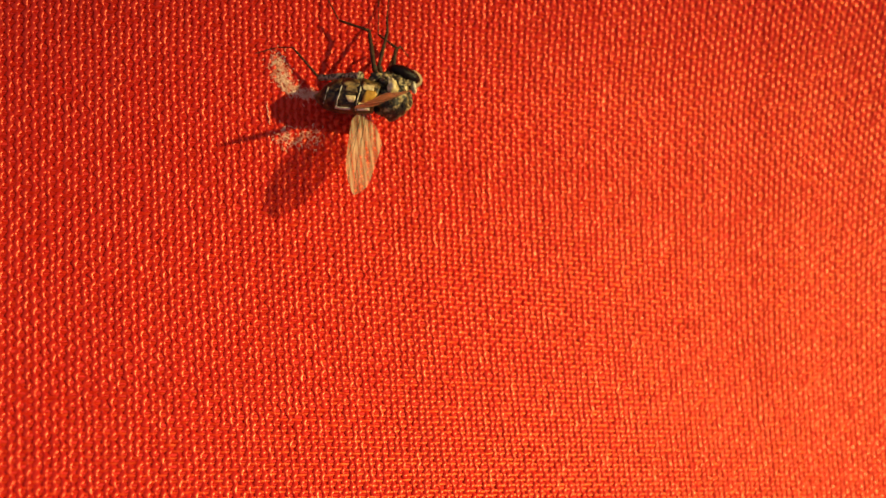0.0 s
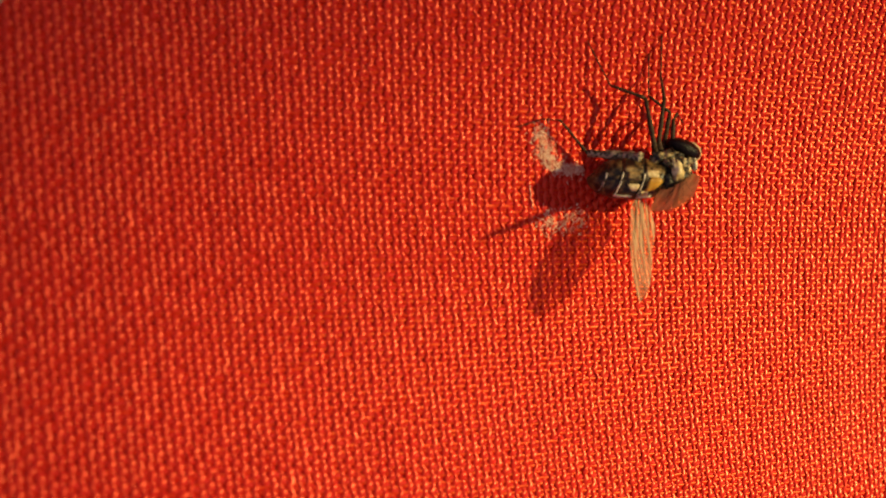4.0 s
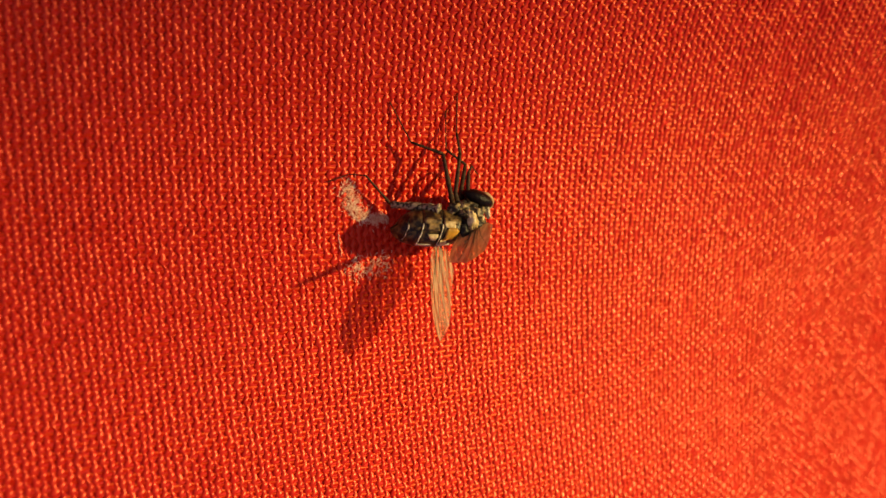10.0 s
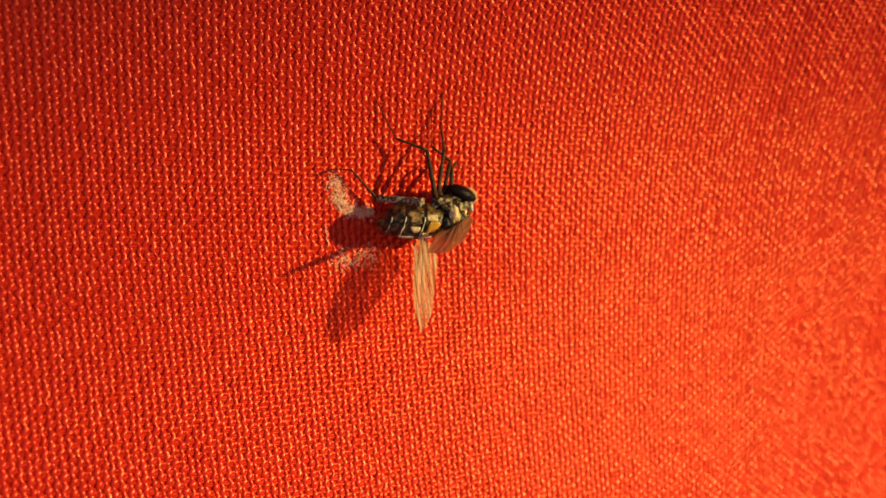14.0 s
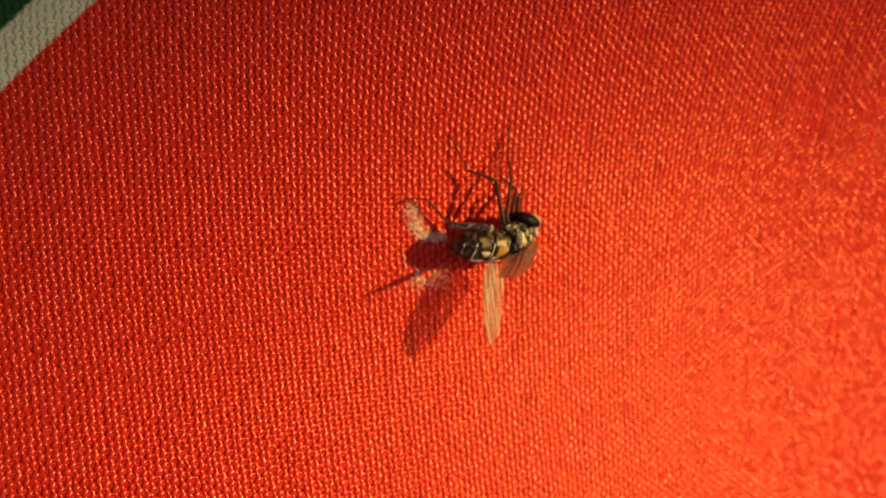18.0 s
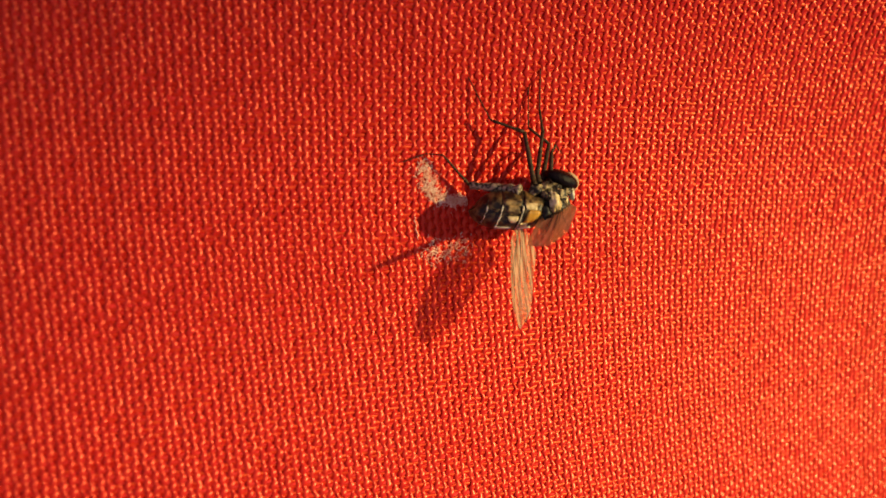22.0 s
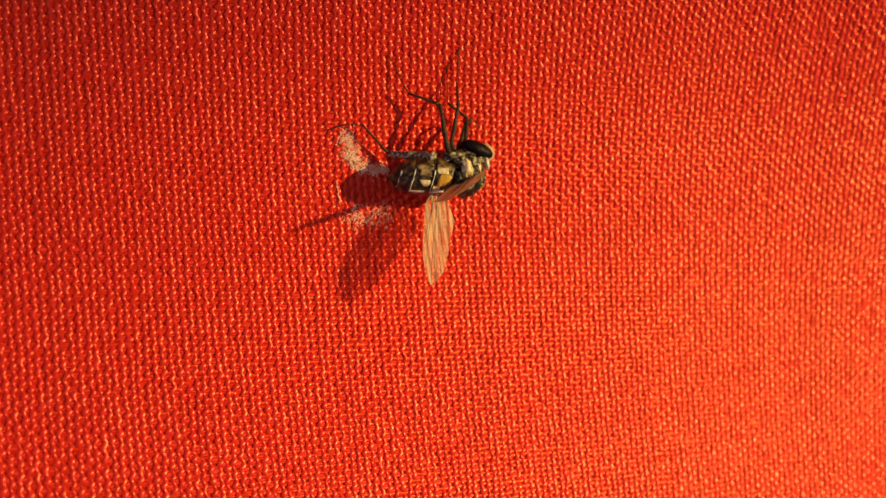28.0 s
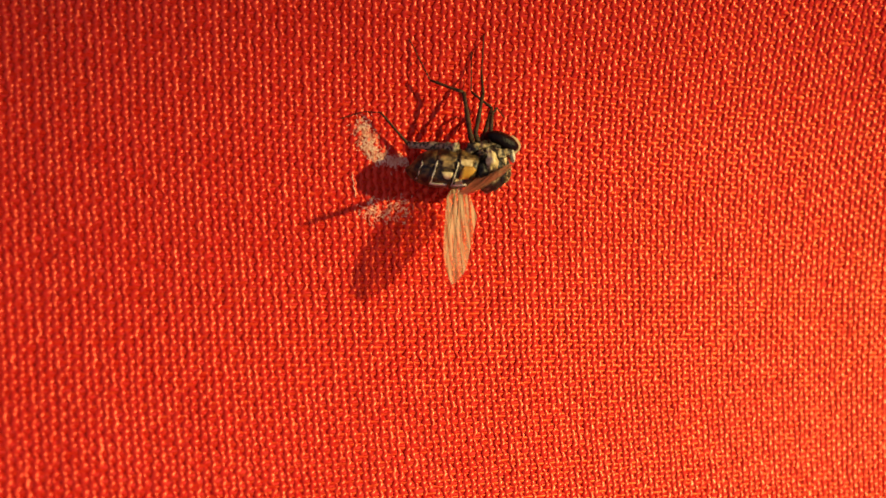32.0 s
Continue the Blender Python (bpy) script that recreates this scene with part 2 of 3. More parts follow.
def tube_data(points, radii, sides=8, caps=True):
    """Rings round a line of points, with a radius at each."""
    pts = [Vector(p) for p in points]
    verts, faces = [], []
    side = Vector((0.31, 0.52, 0.79))
    for i, p in enumerate(pts):
        ahead = (pts[min(i + 1, len(pts) - 1)] - pts[max(i - 1, 0)]).normalized()
        u = (side - ahead * side.dot(ahead)).normalized()
        v = ahead.cross(u)
        for k in range(sides):
            a = 2 * math.pi * k / sides
            verts.append(p + (u * math.cos(a) + v * math.sin(a)) * radii[i])
    for i in range(len(pts) - 1):
        for k in range(sides):
            a, b = i * sides + k, i * sides + (k + 1) % sides
            faces.append((a, b, b + sides, a + sides))
    if caps:
        faces.append(tuple(reversed(range(sides))))
        faces.append(tuple(range((len(pts) - 1) * sides, len(pts) * sides)))
    return verts, faces


def joined(pieces):
    verts, faces = [], []
    for v, f in pieces:
        n = len(verts)
        verts += v
        faces += [tuple(i + n for i in face) for face in f]
    return verts, faces


def ball_data(centre, axes, radii, rough=0.0, rings=20, sides=28, seed=0.0):
    """An ellipsoid on three axes, slightly uneven."""
    c = Vector(centre)
    verts, faces = [], []
    for i in range(rings + 1):
        th = math.pi * (0.02 + 0.96 * i / rings)
        for k in range(sides):
            ph = 2 * math.pi * k / sides
            d = (math.cos(th), math.sin(th) * math.cos(ph), math.sin(th) * math.sin(ph))
            s = 1 + rough * noise.noise(Vector(d) * 2.3 + Vector((seed, seed, 0)))
            verts.append(c + sum((axes[j] * d[j] * radii[j] * s for j in range(3)), Vector()))
    for i in range(rings):
        for k in range(sides):
            a, b = i * sides + k, i * sides + (k + 1) % sides
            faces.append((a, a + sides, b + sides, b))
    faces.append(tuple(range(sides)))
    faces.append(tuple(reversed(range(rings * sides, (rings + 1) * sides))))
    return verts, faces


# ---- cloth: plain weave of single yarns, falling away towards the stripe and rippled on the far side ----
X0, X1, Y0, Y1 = -38.0, 62.0, -34.0, 21.5
WARP_PITCH, WEFT_PITCH = 0.45, 0.32
LIFT = 0.25
LEAN = 0.07            # the warp runs slightly askew to the weft


def cloth_z(x, y):
    u = np.minimum(x - 0.35 * y + 3.0, 0.0)
    z = LIFT + np.where(y > 0, 0.010, 0.006) * np.clip(y, -36.0, 28.0) ** 2 + np.maximum(-0.0003 * u * u, -1.0)
    z = z + 0.005 * np.clip(x, -40.0, 50.0) * np.clip(y, -36.0, 28.0)
    rise = np.maximum(x + 0.06 * y - 24.0, 0.0)
    return z + 0.075 * rise * rise / (rise + 8.0) + 0.03 * np.sin(rise * 0.72) * np.minimum(rise / 6.0, 1.0)


rng = np.random.RandomState(4)


def waves(t, scale, size):
    """Slow irregular wander along a yarn."""
    a = rng.uniform(0, 6.28, 4)
    return size * sum(np.sin(t / (scale * s) + p) for s, p in zip((1.0, 0.61, 0.37, 0.23), a)) / 2.2


def uneven(t, pitch, size):
    """A chance amount at each crossing, eased from one to the next."""
    k = (t - t[0]) / pitch
    return np.interp(k, np.arange(int(k[-1]) + 3), rng.normal(0.0, size, int(k[-1]) + 3))


# cross section of a yarn: five points over its back and one below
RIM = np.array([(1.0, -0.15), (0.74, 0.66), (0.0, 1.0), (-0.74, 0.66), (-1.0, -0.15), (0.0, -0.8)])


def yarn(name, along_x, at, phase, mat, parent):
    lo, hi = (X0, X1) if along_x else (Y0, Y1)
    pitch = WARP_PITCH if along_x else WEFT_PITCH
    t = np.arange(lo, hi, pitch / 3.0)
    turn = np.pi * (t - lo) / pitch + phase
    swing = np.tanh(1.8 * np.cos(turn)) / math.tanh(1.8)
    if along_x:
        side = at + waves(t, 5.0, 0.03) + uneven(t, pitch, 0.018)
        rise = -0.022 + 0.010 * swing + uneven(t, pitch, 0.006)
        wide, tall = 0.142 * (1 + uneven(t, pitch, 0.10)), 0.034 * (1 + uneven(t, pitch, 0.1))
    else:
        side = at + waves(t, 5.0, 0.03) + uneven(t, pitch, 0.044) + 0.062 * np.sin(turn)
        rise = 0.020 + 0.033 * swing + uneven(t, pitch, 0.019)
        wide, tall = (0.158 + 0.026 * swing) * (1 + uneven(t, pitch, 0.14)), 0.056 * (1 + uneven(t, pitch, 0.10))
    x, y = (t, side) if along_x else (side + LEAN * (t + 5.0) * -1.0, t)
    z = cloth_z(x, y) + rise
    across, up = RIM[None, :, 0] * wide[:, None], RIM[None, :, 1] * tall[:, None]
    sides, n = len(RIM), len(t)
    xyz = np.empty((n, sides, 3))
    xyz[..., 0] = x[:, None] + (0 if along_x else across)
    xyz[..., 1] = y[:, None] + (across if along_x else 0)
    xyz[..., 2] = z[:, None] + up
    i, k = np.meshgrid(np.arange(n - 1), np.arange(sides), indexing="ij")
    a, b = i * sides + k, i * sides + (k + 1) % sides
    quads = np.stack([a, b, b + sides, a + sides], -1).reshape(-1, 4)
    if not along_x:
        quads = quads[:, ::-1]
    me = bpy.data.meshes.new(name)
    me.vertices.add(n * sides)
    me.vertices.foreach_set("co", (xyz * MM).astype(np.float32).ravel())
    me.loops.add(quads.size)
    me.loops.foreach_set("vertex_index", quads.astype(np.int32).ravel())
    me.polygons.add(len(quads))
    me.polygons.foreach_set("loop_start", np.arange(0, quads.size, 4, dtype=np.int32))
    me.update(calc_edges=True)
    me.shade_smooth()
    me.materials.append(mat)
    return part(name, me, parent)


def build_cloth():
    xs, ys = np.linspace(-120, 120, 121), np.linspace(-100, 100, 101)
    gx, gy = np.meshgrid(xs, ys)
    gz = cloth_z(gx, gy) - 0.028
    verts = np.stack([gx, gy, gz], -1).reshape(-1, 3)
    nx = len(xs)
    faces = [(j * nx + i, j * nx + i + 1, (j + 1) * nx + i + 1, (j + 1) * nx + i) for j in range(len(ys) - 1) for i in range(nx - 1)]
    cloth = new("cloth", mesh_of("cloth", verts.tolist(), faces, SHEET))
    tagged(cloth, "red woven cloth with a printed cream stripe and green beyond", "cloth", kind="structure")
    for i in range(int((X1 - X0) / WARP_PITCH)):
        yarn("warp_yarn", False, X0 + (i + 0.5) * WARP_PITCH, math.pi * (i % 2), WARP_YARN, cloth)
    for j in range(int((Y1 - Y0) / WEFT_PITCH)):
        yarn("weft_yarn", True, Y0 + j * WEFT_PITCH, math.pi * ((j + 0) % 2), WEFT_YARN, cloth)
    return cloth


# ---- the dead fly, on its side, head towards the key light ----
FWD = Vector((0.95, 0.25, 0.12)).normalized()
UP = Vector((0.0, -1.0, 0.0))                      # its back
UP = (UP - FWD * UP.dot(FWD)).normalized()
LEFT = UP.cross(FWD)                               # the side that faces up


def limb(name, points, r0, r1, mat, parent, bristles=6, seed=1):
    """One slender leg segment through its points, with fine bristles."""
    rnd = random.Random(seed)
    pts = [Vector(p) for p in points]
    fine = []
    for a, b in zip(pts, pts[1:]):
        fine += [a.lerp(b, k / 6) for k in range(6)]
    fine.append(pts[-1])
    n = len(fine)
    radii = [r0 + (r1 - r0) * i / (n - 1) for i in range(n)]
    radii = [r * (1 + 0.12 * math.sin(i * 1.7)) for i, r in enumerate(radii)]
    ob = part(name, mesh_of(name, *tube_data(fine, radii, 8), mat), parent)
    hairs = []
    for _ in range(bristles):
        i = rnd.randrange(1, n)
        d = Vector((rnd.gauss(0, 1), rnd.gauss(0, 1), rnd.gauss(0, 1))).normalized()
        root = fine[i]
        hairs.append(tube_data([root, root + d * (radii[i] + 0.12)], [0.014, 0.004], 4))
    tagged(part("bristles", mesh_of("bristles", *joined(hairs), BLACK), parent if parent.type == "MESH" else ob), kind="stuff")
    return ob


def leg(fly, femur, tibia, tarsus, mat, thick=1.0, seed=1, girth=0.20, lower=LEG):
    """A leg: femur mesh with tibia and tarsus under it."""
    f = limb("leg", femur, girth * thick, 0.55 * girth * thick, mat, fly, 34, seed)
    limb("tibia", tibia, 0.10 * thick, 0.072 * thick, lower, f, 18, seed + 1)
    n = 5
    pts = [Vector(p) for p in tarsus]
    line = []
    for a, b in zip(pts, pts[1:]):
        line += [a.lerp(b, k / n) for k in range(n)]
    line.append(pts[-1])
    knots, radii = [], []
    for k, (a, b) in enumerate(zip(line, line[1:])):
        w = 0.054 * thick * (1 - 0.03 * k)
        knots += [a, a.lerp(b, 0.5), a.lerp(b, 0.9)]
        radii += [w * 0.62, w, w * 0.85]
    part("tarsus", mesh_of("tarsus", *tube_data(knots + [line[-1]], radii + [0.03], 7), lower), f)
    end, way = pts[-1], (pts[-1] - pts[-2]).normalized()
    for s in (-1, 1):
        part("claw", mesh_of("claw", *tube_data([end, end + way * 0.12 + LEFT * 0.07 * s], [0.03, 0.008], 5), lower), f)
    return f


def wing(name, root, tip, lead, width, fly, label, mat, stout, front, back, taper, blunt, curl, neck):
    """A thin membrane with veins; lead points to its leading edge."""
    root, tip, lead = Vector(root), Vector(tip), Vector(lead)
    along = tip - root
    lead = (lead - along * lead.dot(along) / along.length_squared).normalized()
    normal = along.normalized().cross(lead)

    def at(s, w):
        rise = curl * (0.16 * math.sin(s * 2.6) + 0.10 * math.sin(7 * w + 2 * s) * s)
        return root + along * s + lead * (w * width) + normal * rise

    def edge_front(s):
        return front * min(1, neck + s / 0.25) ** 0.7 * (1 - max(0, (s - 0.45) / 0.55) ** blunt)

    def edge_back(s):
        return -back * min(1, 2 * neck + s / 0.30) * (1 - taper * max(0, s - 0.25)) * (1 - max(0, (s - 0.5) / 0.5) ** blunt)

    ns, nw = 36, 14
    verts, faces = [], []
    for layer in (-1, 1):
        for i in range(ns + 1):
            s = i / ns
            for k in range(nw + 1):
                w = edge_back(s) + (edge_front(s) - edge_back(s)) * k / nw
                verts.append(at(s, w) + normal * (0.006 * layer))
    m = (ns + 1) * (nw + 1)
    for i in range(ns):
        for k in range(nw):
            a = i * (nw + 1) + k
            faces.append((a, a + 1, a + nw + 2, a + nw + 1))
            faces.append((m + a, m + a + nw + 1, m + a + nw + 2, m + a + 1))
    membrane = part(name, mesh_of(name, verts, faces, mat), fly, label)
    for s0, w0, s1, w1, thick in ((0.0, 0.0, 1.0, 0.0, 0.028), (0.02, 0.12, 0.96, 0.24, 0.03), (0.05, 0.0, 0.98, -0.12, 0.02),
                                  (0.05, -0.05, 0.92, -0.30, 0.02), (0.08, -0.1, 0.70, -0.52, 0.018), (0.0, 0.1, 0.62, 0.30, 0.034)):
        line = []
        for k in range(15):
            s = s0 + (s1 - s0) * k / 14
            w = w0 + (w1 - w0) * (k / 14) ** 1.4
            w = min(max(w, edge_back(s) * 0.98), edge_front(s) * 0.98)
            line.append(at(s, w))
        part("vein", mesh_of("vein", *tube_data(line, [(stout if mat == WING or (s1 > 0.95 and w1 >= 0) else 1.0) * thick * (1 - 0.5 * k / 14) for k in range(15)], 5), VEIN), membrane)
    return membrane


def build_fly():
    fly = new("fly")
    fly.location = (2.0 * MM, 0, LIFT * MM)
    fly.empty_display_size = 0.002
    tagged(fly, "dead house fly lying on its side on red woven cloth", "fly")
    shift = Matrix.Translation(-fly.location)
    axes = (FWD, UP, LEFT)
    # abdomen: a tapering row of plates with pale hind margins
    tip, waist = Vector((0.15, -0.20, 2.10)), Vector((3.35, -0.28, 3.0))
    axis = (waist - tip).normalized()
    aup = (UP - axis * UP.dot(axis)).normalized()
    aleft = aup.cross(axis)

    def ring(s, k, sides, grow=1.0):
        r = 1.22 * math.sqrt(max(0.0, 1 - max(0.0, (0.5 - s) / 0.62) ** 2.2)) * (1.0 - 0.12 * max(0, s - 0.65) / 0.35)
        a = 2 * math.pi * k / sides
        s = s - 0.07 * math.cos(a)
        return tip + (waist - tip) * s + (aup * math.cos(a) * 0.92 + aleft * math.sin(a) * 1.08) * (r * grow)

    def plates(s0, s1, grow0, grow1, k0=0, k1=36, thick=0.05, n=7, rag=0.0):
        sides, verts, faces = 36, [], []
        cols = list(range(k0, k1 + 1))
        for layer in (0, 1):
            for i in range(n + 1):
                g = grow0 + (grow1 - grow0) * i / n - layer * thick
                verts += [ring(s0 + (s1 - s0) * i / n + rag * noise.noise(Vector((k * 0.7, s0 * 9 + i * 0.35, 1.7))), k, sides, g) for k in cols]
        w, m = len(cols), (n + 1) * len(cols)
        for i in range(n):
            for j in range(w - 1):
                a = i * w + j
                faces.append((a, a + 1, a + w + 1, a + w))
                faces.append((m + a, m + a + w, m + a + w + 1, m + a + 1))
        for j in range(w - 1):
            faces.append((j, m + j, m + j + 1, j + 1))
            a = n * w + j
            faces.append((a, a + 1, m + a + 1, m + a))
        for i in range(n):
            a, b = i * w, i * w + w - 1
            faces.append((a, a + w, m + a + w, m + a))
            faces.append((b, m + b, m + b + w, b + w))
        return verts, faces

    cuts = (-0.115, 0.06, 0.30, 0.66, 1.0)
    for i, (s0, s1) in enumerate(zip(cuts, cuts[1:])):
        me = mesh_of("abdomen_segment", *plates(s0, s1, 1.03, 1.0), DARK_BROWN)
        seg = part("abdomen_segment", me, fly, "dark brown abdomen plate")
        if i:
            part("pale_margin", mesh_of("pale_margin", *plates(s0 - 0.006, s0 + 0.008, 1.07, 1.06, 3, 11, 0.05, 2, 0.022), PALE), seg, "pale dusted margin")
        if i in (2, 3):
            part("upper_band", mesh_of("upper_band", *plates(s0 + 0.03, s1 - 0.05, 1.05, 1.04, 11, 13, 0.04, 7, 0.05), OCHRE), seg, "dull ochre band")
            part("back_stripe", mesh_of("back_stripe", *plates(s0 + 0.02, s1 - 0.10, 1.06, 1.05, 3, 4, 0.04, 7, 0.05), PALE), seg, "pale stripe")
    for s0, s1, k0, k1, mat, label in ((0.74, 0.95, 6, 10, AMBER, "amber patch"), (0.36, 0.60, 9, 11, OCHRE, "dull ochre patch"), (0.46, 0.61, 6, 8, CREAM_PATCH, "cream wedge"),
                                       (0.70, 0.90, 10, 12, CREAM_PATCH, "cream patch"), (0.69, 0.82, 4, 6, CREAM_PATCH, "cream patch"), (0.14, 0.24, 9, 10, OCHRE, "dull ochre patch")):
        part("side_patch", mesh_of("side_patch", *plates(s0, s1, 1.075, 1.06, k0, k1, 0.04, 7, 0.10), mat), fly, label)
    # thorax
    part("thorax", mesh_of("thorax", *ball_data((4.30, -0.05, 2.75), axes, (1.20, 1.40, 1.25), 0.20), GREY_DUST), fly, "dark thorax dusted with grey")
    part("shoulder_patch", mesh_of("shoulder_patch", *ball_data((4.02, 0.28, 3.96), axes, (0.30, 0.60, 0.24), 0.7, 14, 18, 3.0), CREAM_PATCH), fly, "cream patch")
    part("shoulder_patch", mesh_of("shoulder_patch", *ball_data((4.88, 0.45, 3.62), axes, (0.14, 0.40, 0.20), 0.5, 14, 18, 5.0), CREAM_PATCH), fly, "cream patch")
    rnd = random.Random(8)
    for c, r in (((3.2, 0.85, 3.25), (0.46, 0.42, 0.36)), ((3.8, 1.0, 3.2), (0.46, 0.40, 0.36)), ((4.35, 0.9, 3.1), (0.46, 0.42, 0.36))):
        part("coxa", mesh_of("coxa", *ball_data(c, axes, r, 0.55, 14, 20, c[0]), GREY_DUST), fly, "dark coxa with silvery dust")
    for c, r, mat in (((3.55, 0.62, 3.72), (0.34, 0.30, 0.26), GREY_DUST), ((4.55, 0.55, 3.62), (0.40, 0.42, 0.26), GREY_DUST), ((3.55, -0.35, 3.86), (0.28, 0.42, 0.20), BLACK), ((4.75, -0.30, 3.55), (0.36, 0.60, 0.26), DARK_BROWN)):
        part("side_plate", mesh_of("side_plate", *ball_data(c, axes, r, 0.6, 14, 20, c[0] + c[1]), mat), fly, "dusted side plate")
    hairs = []
    for _ in range(130):
        d = Vector((rnd.gauss(0, 1), rnd.gauss(0, 1), rnd.gauss(0.6, 1))).normalized()
        root = Vector((4.30, -0.05, 2.75)) + (FWD * d.x * 1.2 + UP * d.y * 1.4 + LEFT * d.z * 1.25)
        out = (FWD * d.x + UP * d.y + LEFT * d.z - FWD * 0.5).normalized()
        hairs.append(tube_data([root, root + out * 0.2, root + out * 0.38 - FWD * 0.06], [0.014, 0.010, 0.003], 4))
    for _ in range(120):
        at, k = rnd.uniform(0.05, 0.95), rnd.uniform(0, 36)
        root = ring(at, k, 36)
        out = (root - (tip + (waist - tip) * at)).normalized() - axis * 0.9
        hairs.append(tube_data([root, root + out.normalized() * rnd.uniform(0.18, 0.36)], [0.012, 0.003], 4))
    part("bristles", mesh_of("bristles", *joined(hairs), BLACK), fly, "short black bristles")
    # head
    hc = Vector((5.22, 1.12, 2.50))
    head = part("head", mesh_of("head", *ball_data(hc, axes, (0.55, 0.70, 0.70), 0.04), GREY_DUST), fly, "dark head with a silvery face")
    slant = Vector((0.93, -0.34, 0.08)).normalized()           # the eye's long axis
    over = (LEFT - slant * LEFT.dot(slant)).normalized()
    part("eye", mesh_of("eye", *ball_data(hc + LEFT * 0.26 - UP * 0.36, (slant, over.cross(slant), over), (1.08, 0.52, 0.70), 0.01), EYE), head, "dark red-brown eye")
    part("eye", mesh_of("eye", *ball_data(hc - LEFT * 0.50 - UP * 0.16 - FWD * 0.02, axes, (0.82, 0.62, 0.62), 0.01), EYE), head, "dark red-brown eye")
    part("face", mesh_of("face", *ball_data(hc + FWD * 0.32 - UP * 0.02 - LEFT * 0.06, axes, (0.84, 0.66, 0.66), 0.05), TAN), head, "pale tan face")
    part("cheek", mesh_of("cheek", *ball_data((5.66, 0.70, 3.02), axes, (0.17, 0.46, 0.26), 0.3, 10, 14, 2.0), PALE), head, "silvery cheek")
    part("cheek", mesh_of("cheek", *ball_data((5.05, 0.78, 3.25), axes, (0.50, 0.22, 0.24), 0.5, 10, 14, 6.0), GREY_DUST), head, "dusted grey cheek")
    # legs
    leg(fly, [(3.3, 1.1, 2.8), (3.0, 1.75, 3.05), (2.8, 4.14, 2.3)], [(2.8, 4.14, 2.3), (1.03, 4.77, 1.5)], [(1.03, 4.77, 1.5), (0.5, 5.9, 1.1), (-0.1, 7.05, 0.85)], LEG, 1.0, 11)
    leg(fly, [(3.6, 1.2, 2.9), (3.35, 1.8, 3.0), (4.0, 4.2, 2.3)], [(4.0, 4.2, 2.3), (4.15, 5.4, 1.6)], [(4.15, 5.4, 1.6), (4.4, 7.65, 1.10)], LEG, 0.9, 21)
    leg(fly, [(4.0, 1.2, 2.4), (4.97, 3.46, 1.45)], [(4.97, 3.46, 1.45), (3.8, 4.36, 1.0)], [(3.8, 4.36, 1.0), (3.75, 6.6, 0.90)], LEG, 0.9, 31)
    leg(fly, [(2.2, 0.85, 3.2), (1.6, 0.95, 2.6), (0.05, 1.03, 1.15)], [(0.05, 1.0, 1.12), (-1.74, 2.75, 1.1)], [(-1.74, 2.75, 1.1), (-2.6, 2.78, 0.6), (-3.76, 2.34, 0.38)], LEG_GREY, 0.85, 41, 0.43)
    leg(fly, [(4.3, 1.3, 2.9), (4.5, 3.0, 2.55)], [(4.5, 3.0, 2.55), (4.95, 3.42, 2.2)], [(4.95, 3.42, 2.2), (5.55, 2.95, 1.9)], LEG, 0.9, 51)
    # wings
    wing("wing", (2.9, -1.0, 2.2), (1.7, -6.7, 4.85), (-1, 0.1, 0.6), 2.9, fly, "translucent golden wing with fine veins", WING, 1.0, 0.36, 0.62, 0.75, 5.0, 1.0, 0.14)
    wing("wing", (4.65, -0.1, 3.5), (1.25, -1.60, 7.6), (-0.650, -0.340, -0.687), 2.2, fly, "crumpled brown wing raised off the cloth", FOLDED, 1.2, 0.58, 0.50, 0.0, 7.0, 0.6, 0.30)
    for ob in fly.children:
        ob.matrix_parent_inverse = shift
    return fly


# ---- pale dust shed on the cloth ----
def dust(spine, spread, count, seed, label):
    """Short fine hairs lying on the yarns along a line, thickest in its middle."""
    rnd = random.Random(seed)
    pieces = []
    for _ in range(count):
        k = rnd.randrange(len(spine) - 1)
        f = rnd.random()
        (ax, ay), (bx, by) = spine[k], spine[k + 1]
        x, y = ax + (bx - ax) * f + rnd.gauss(0, spread), ay + (by - ay) * f + rnd.gauss(0, spread)
        d, bend = rnd.uniform(0, 6.28), rnd.uniform(-2.5, 2.5)
        length, lie = rnd.uniform(0.10, 0.34), rnd.uniform(0.05, 0.10)
        line = []
        for k in range(5):
            q = k / 4
            line.append((x, y, float(cloth_z(np.array(x), np.array(y))) + lie + 0.03 * math.sin(math.pi * q)))
            x += math.cos(d + bend * q) * length / 4
            y += math.sin(d + bend * q) * length / 4
        pieces.append(tube_data(line, [0.006, 0.015, 0.017, 0.014, 0.006], 4))
    ob = new("dust", mesh_of("dust", *joined(pieces), LINT))
    return tagged(ob, label, "dust", kind="stuff")


build_fly()
dust([(-2.7, 2.2), (-2.3, 1.2), (-1.9, 0.6), (-1.0, 0.05)], 0.30, 520, 5, "pale powdery dust on red cloth beside the fly's tail")
dust([(-0.95, 0.05), (0.2, 0.12)], 0.17, 200, 6, "pale powdery dust on red cloth under the fly's tail")
dust([(-2.2, -2.8), (-0.9, -2.85), (0.2, -2.6)], 0.36, 260, 7, "thin pale dust on red cloth in the fly's shadow")
build_cloth()


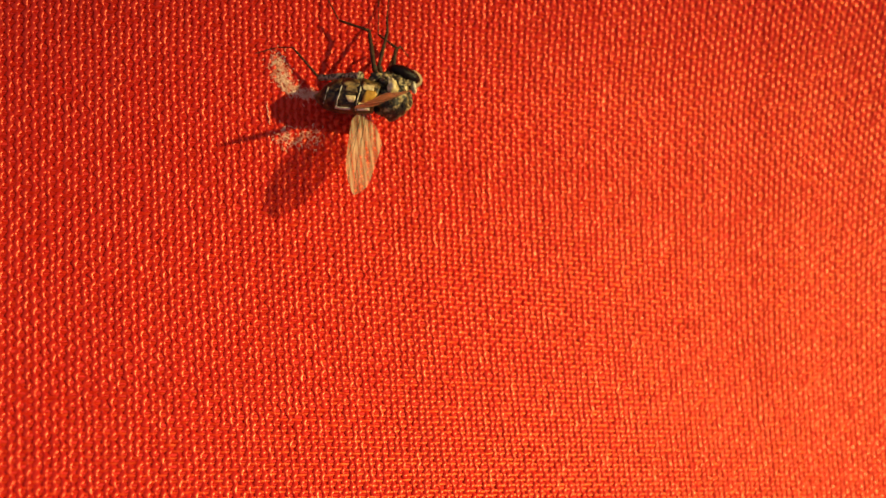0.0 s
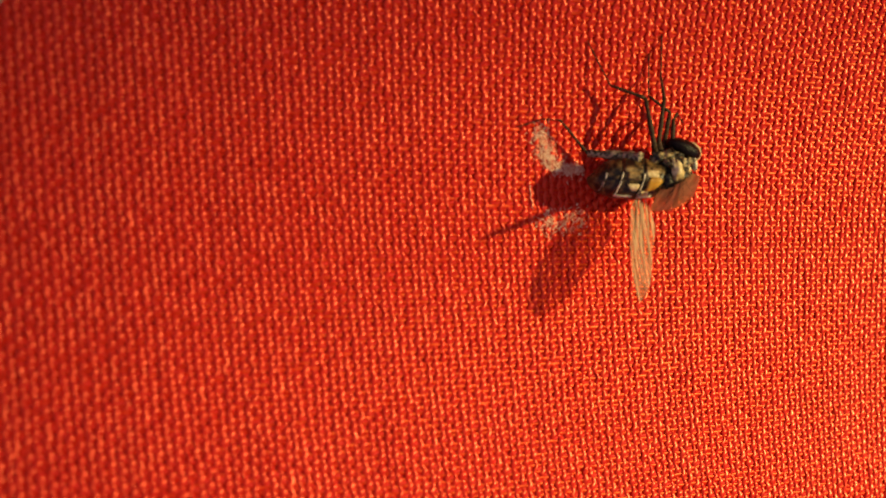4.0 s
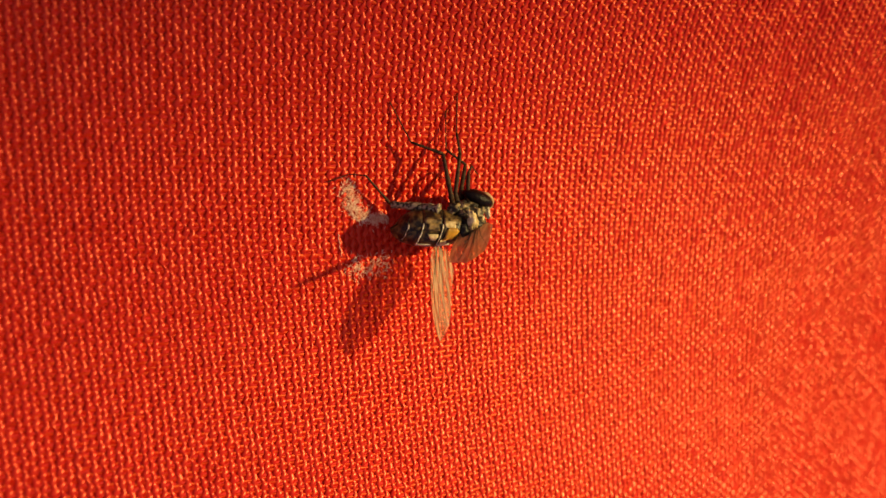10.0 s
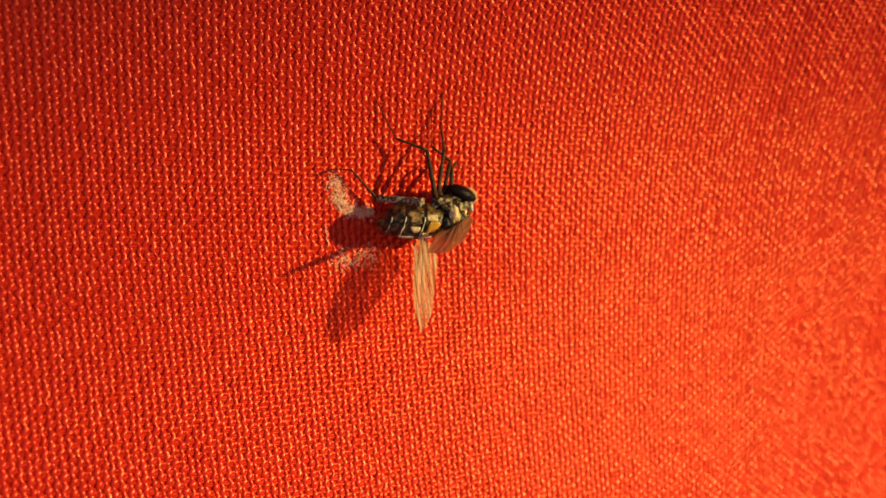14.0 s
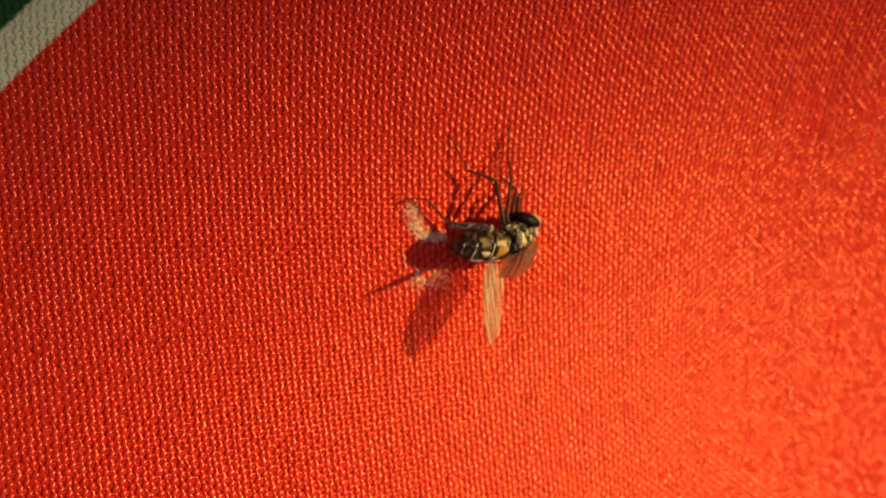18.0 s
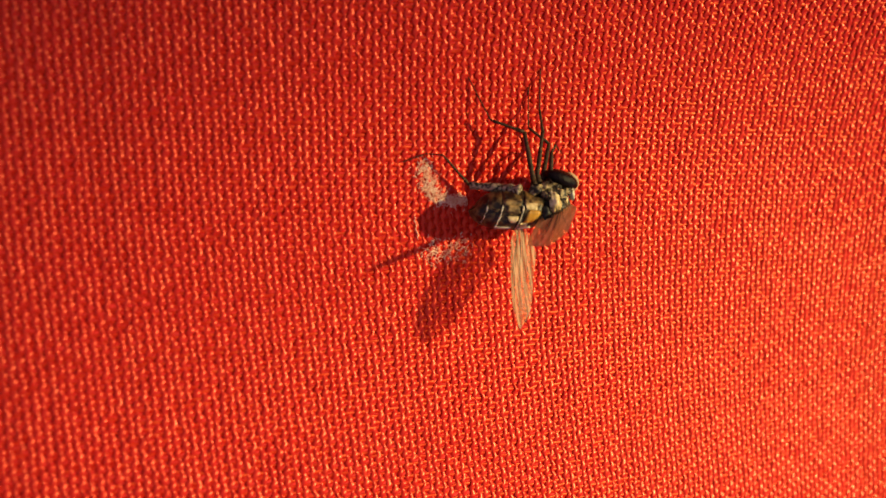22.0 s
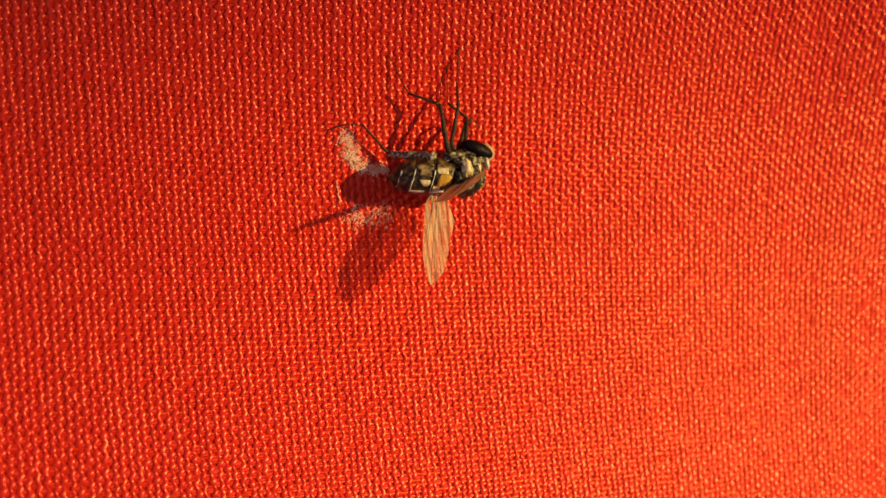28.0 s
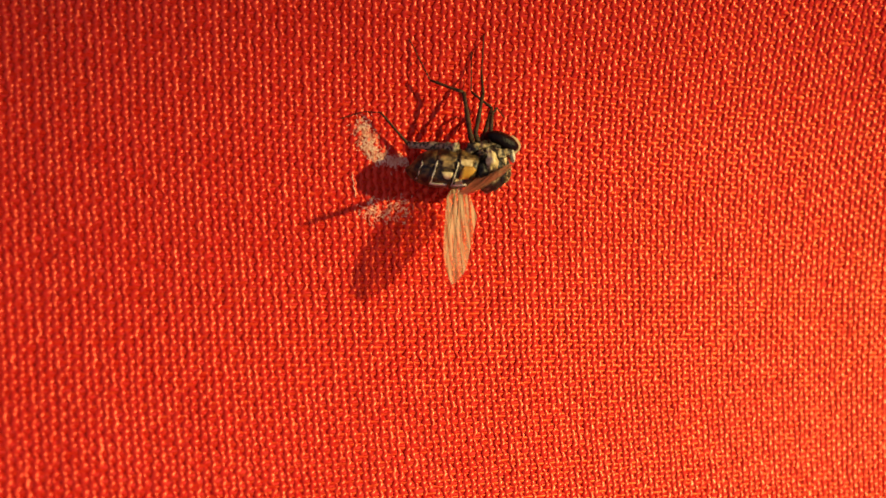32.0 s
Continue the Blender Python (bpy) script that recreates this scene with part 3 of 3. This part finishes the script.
def thread():
    """A short pale thread end on the cloth."""
    line = [(-3.10 + 0.035 * k + 0.05 * math.sin(2.1 * k), -0.70 - 0.16 * k, 0.40 + 0.03 * math.sin(k)) for k in range(10)]
    ob = new("thread", mesh_of("thread", *tube_data(line, [0.010] + [0.026] * 8 + [0.010], 6), LINT))
    return tagged(ob, "short pale thread end lying on the red cloth", "thread")


thread()


def motions():
    """Nothing but the camera moves."""


motions()
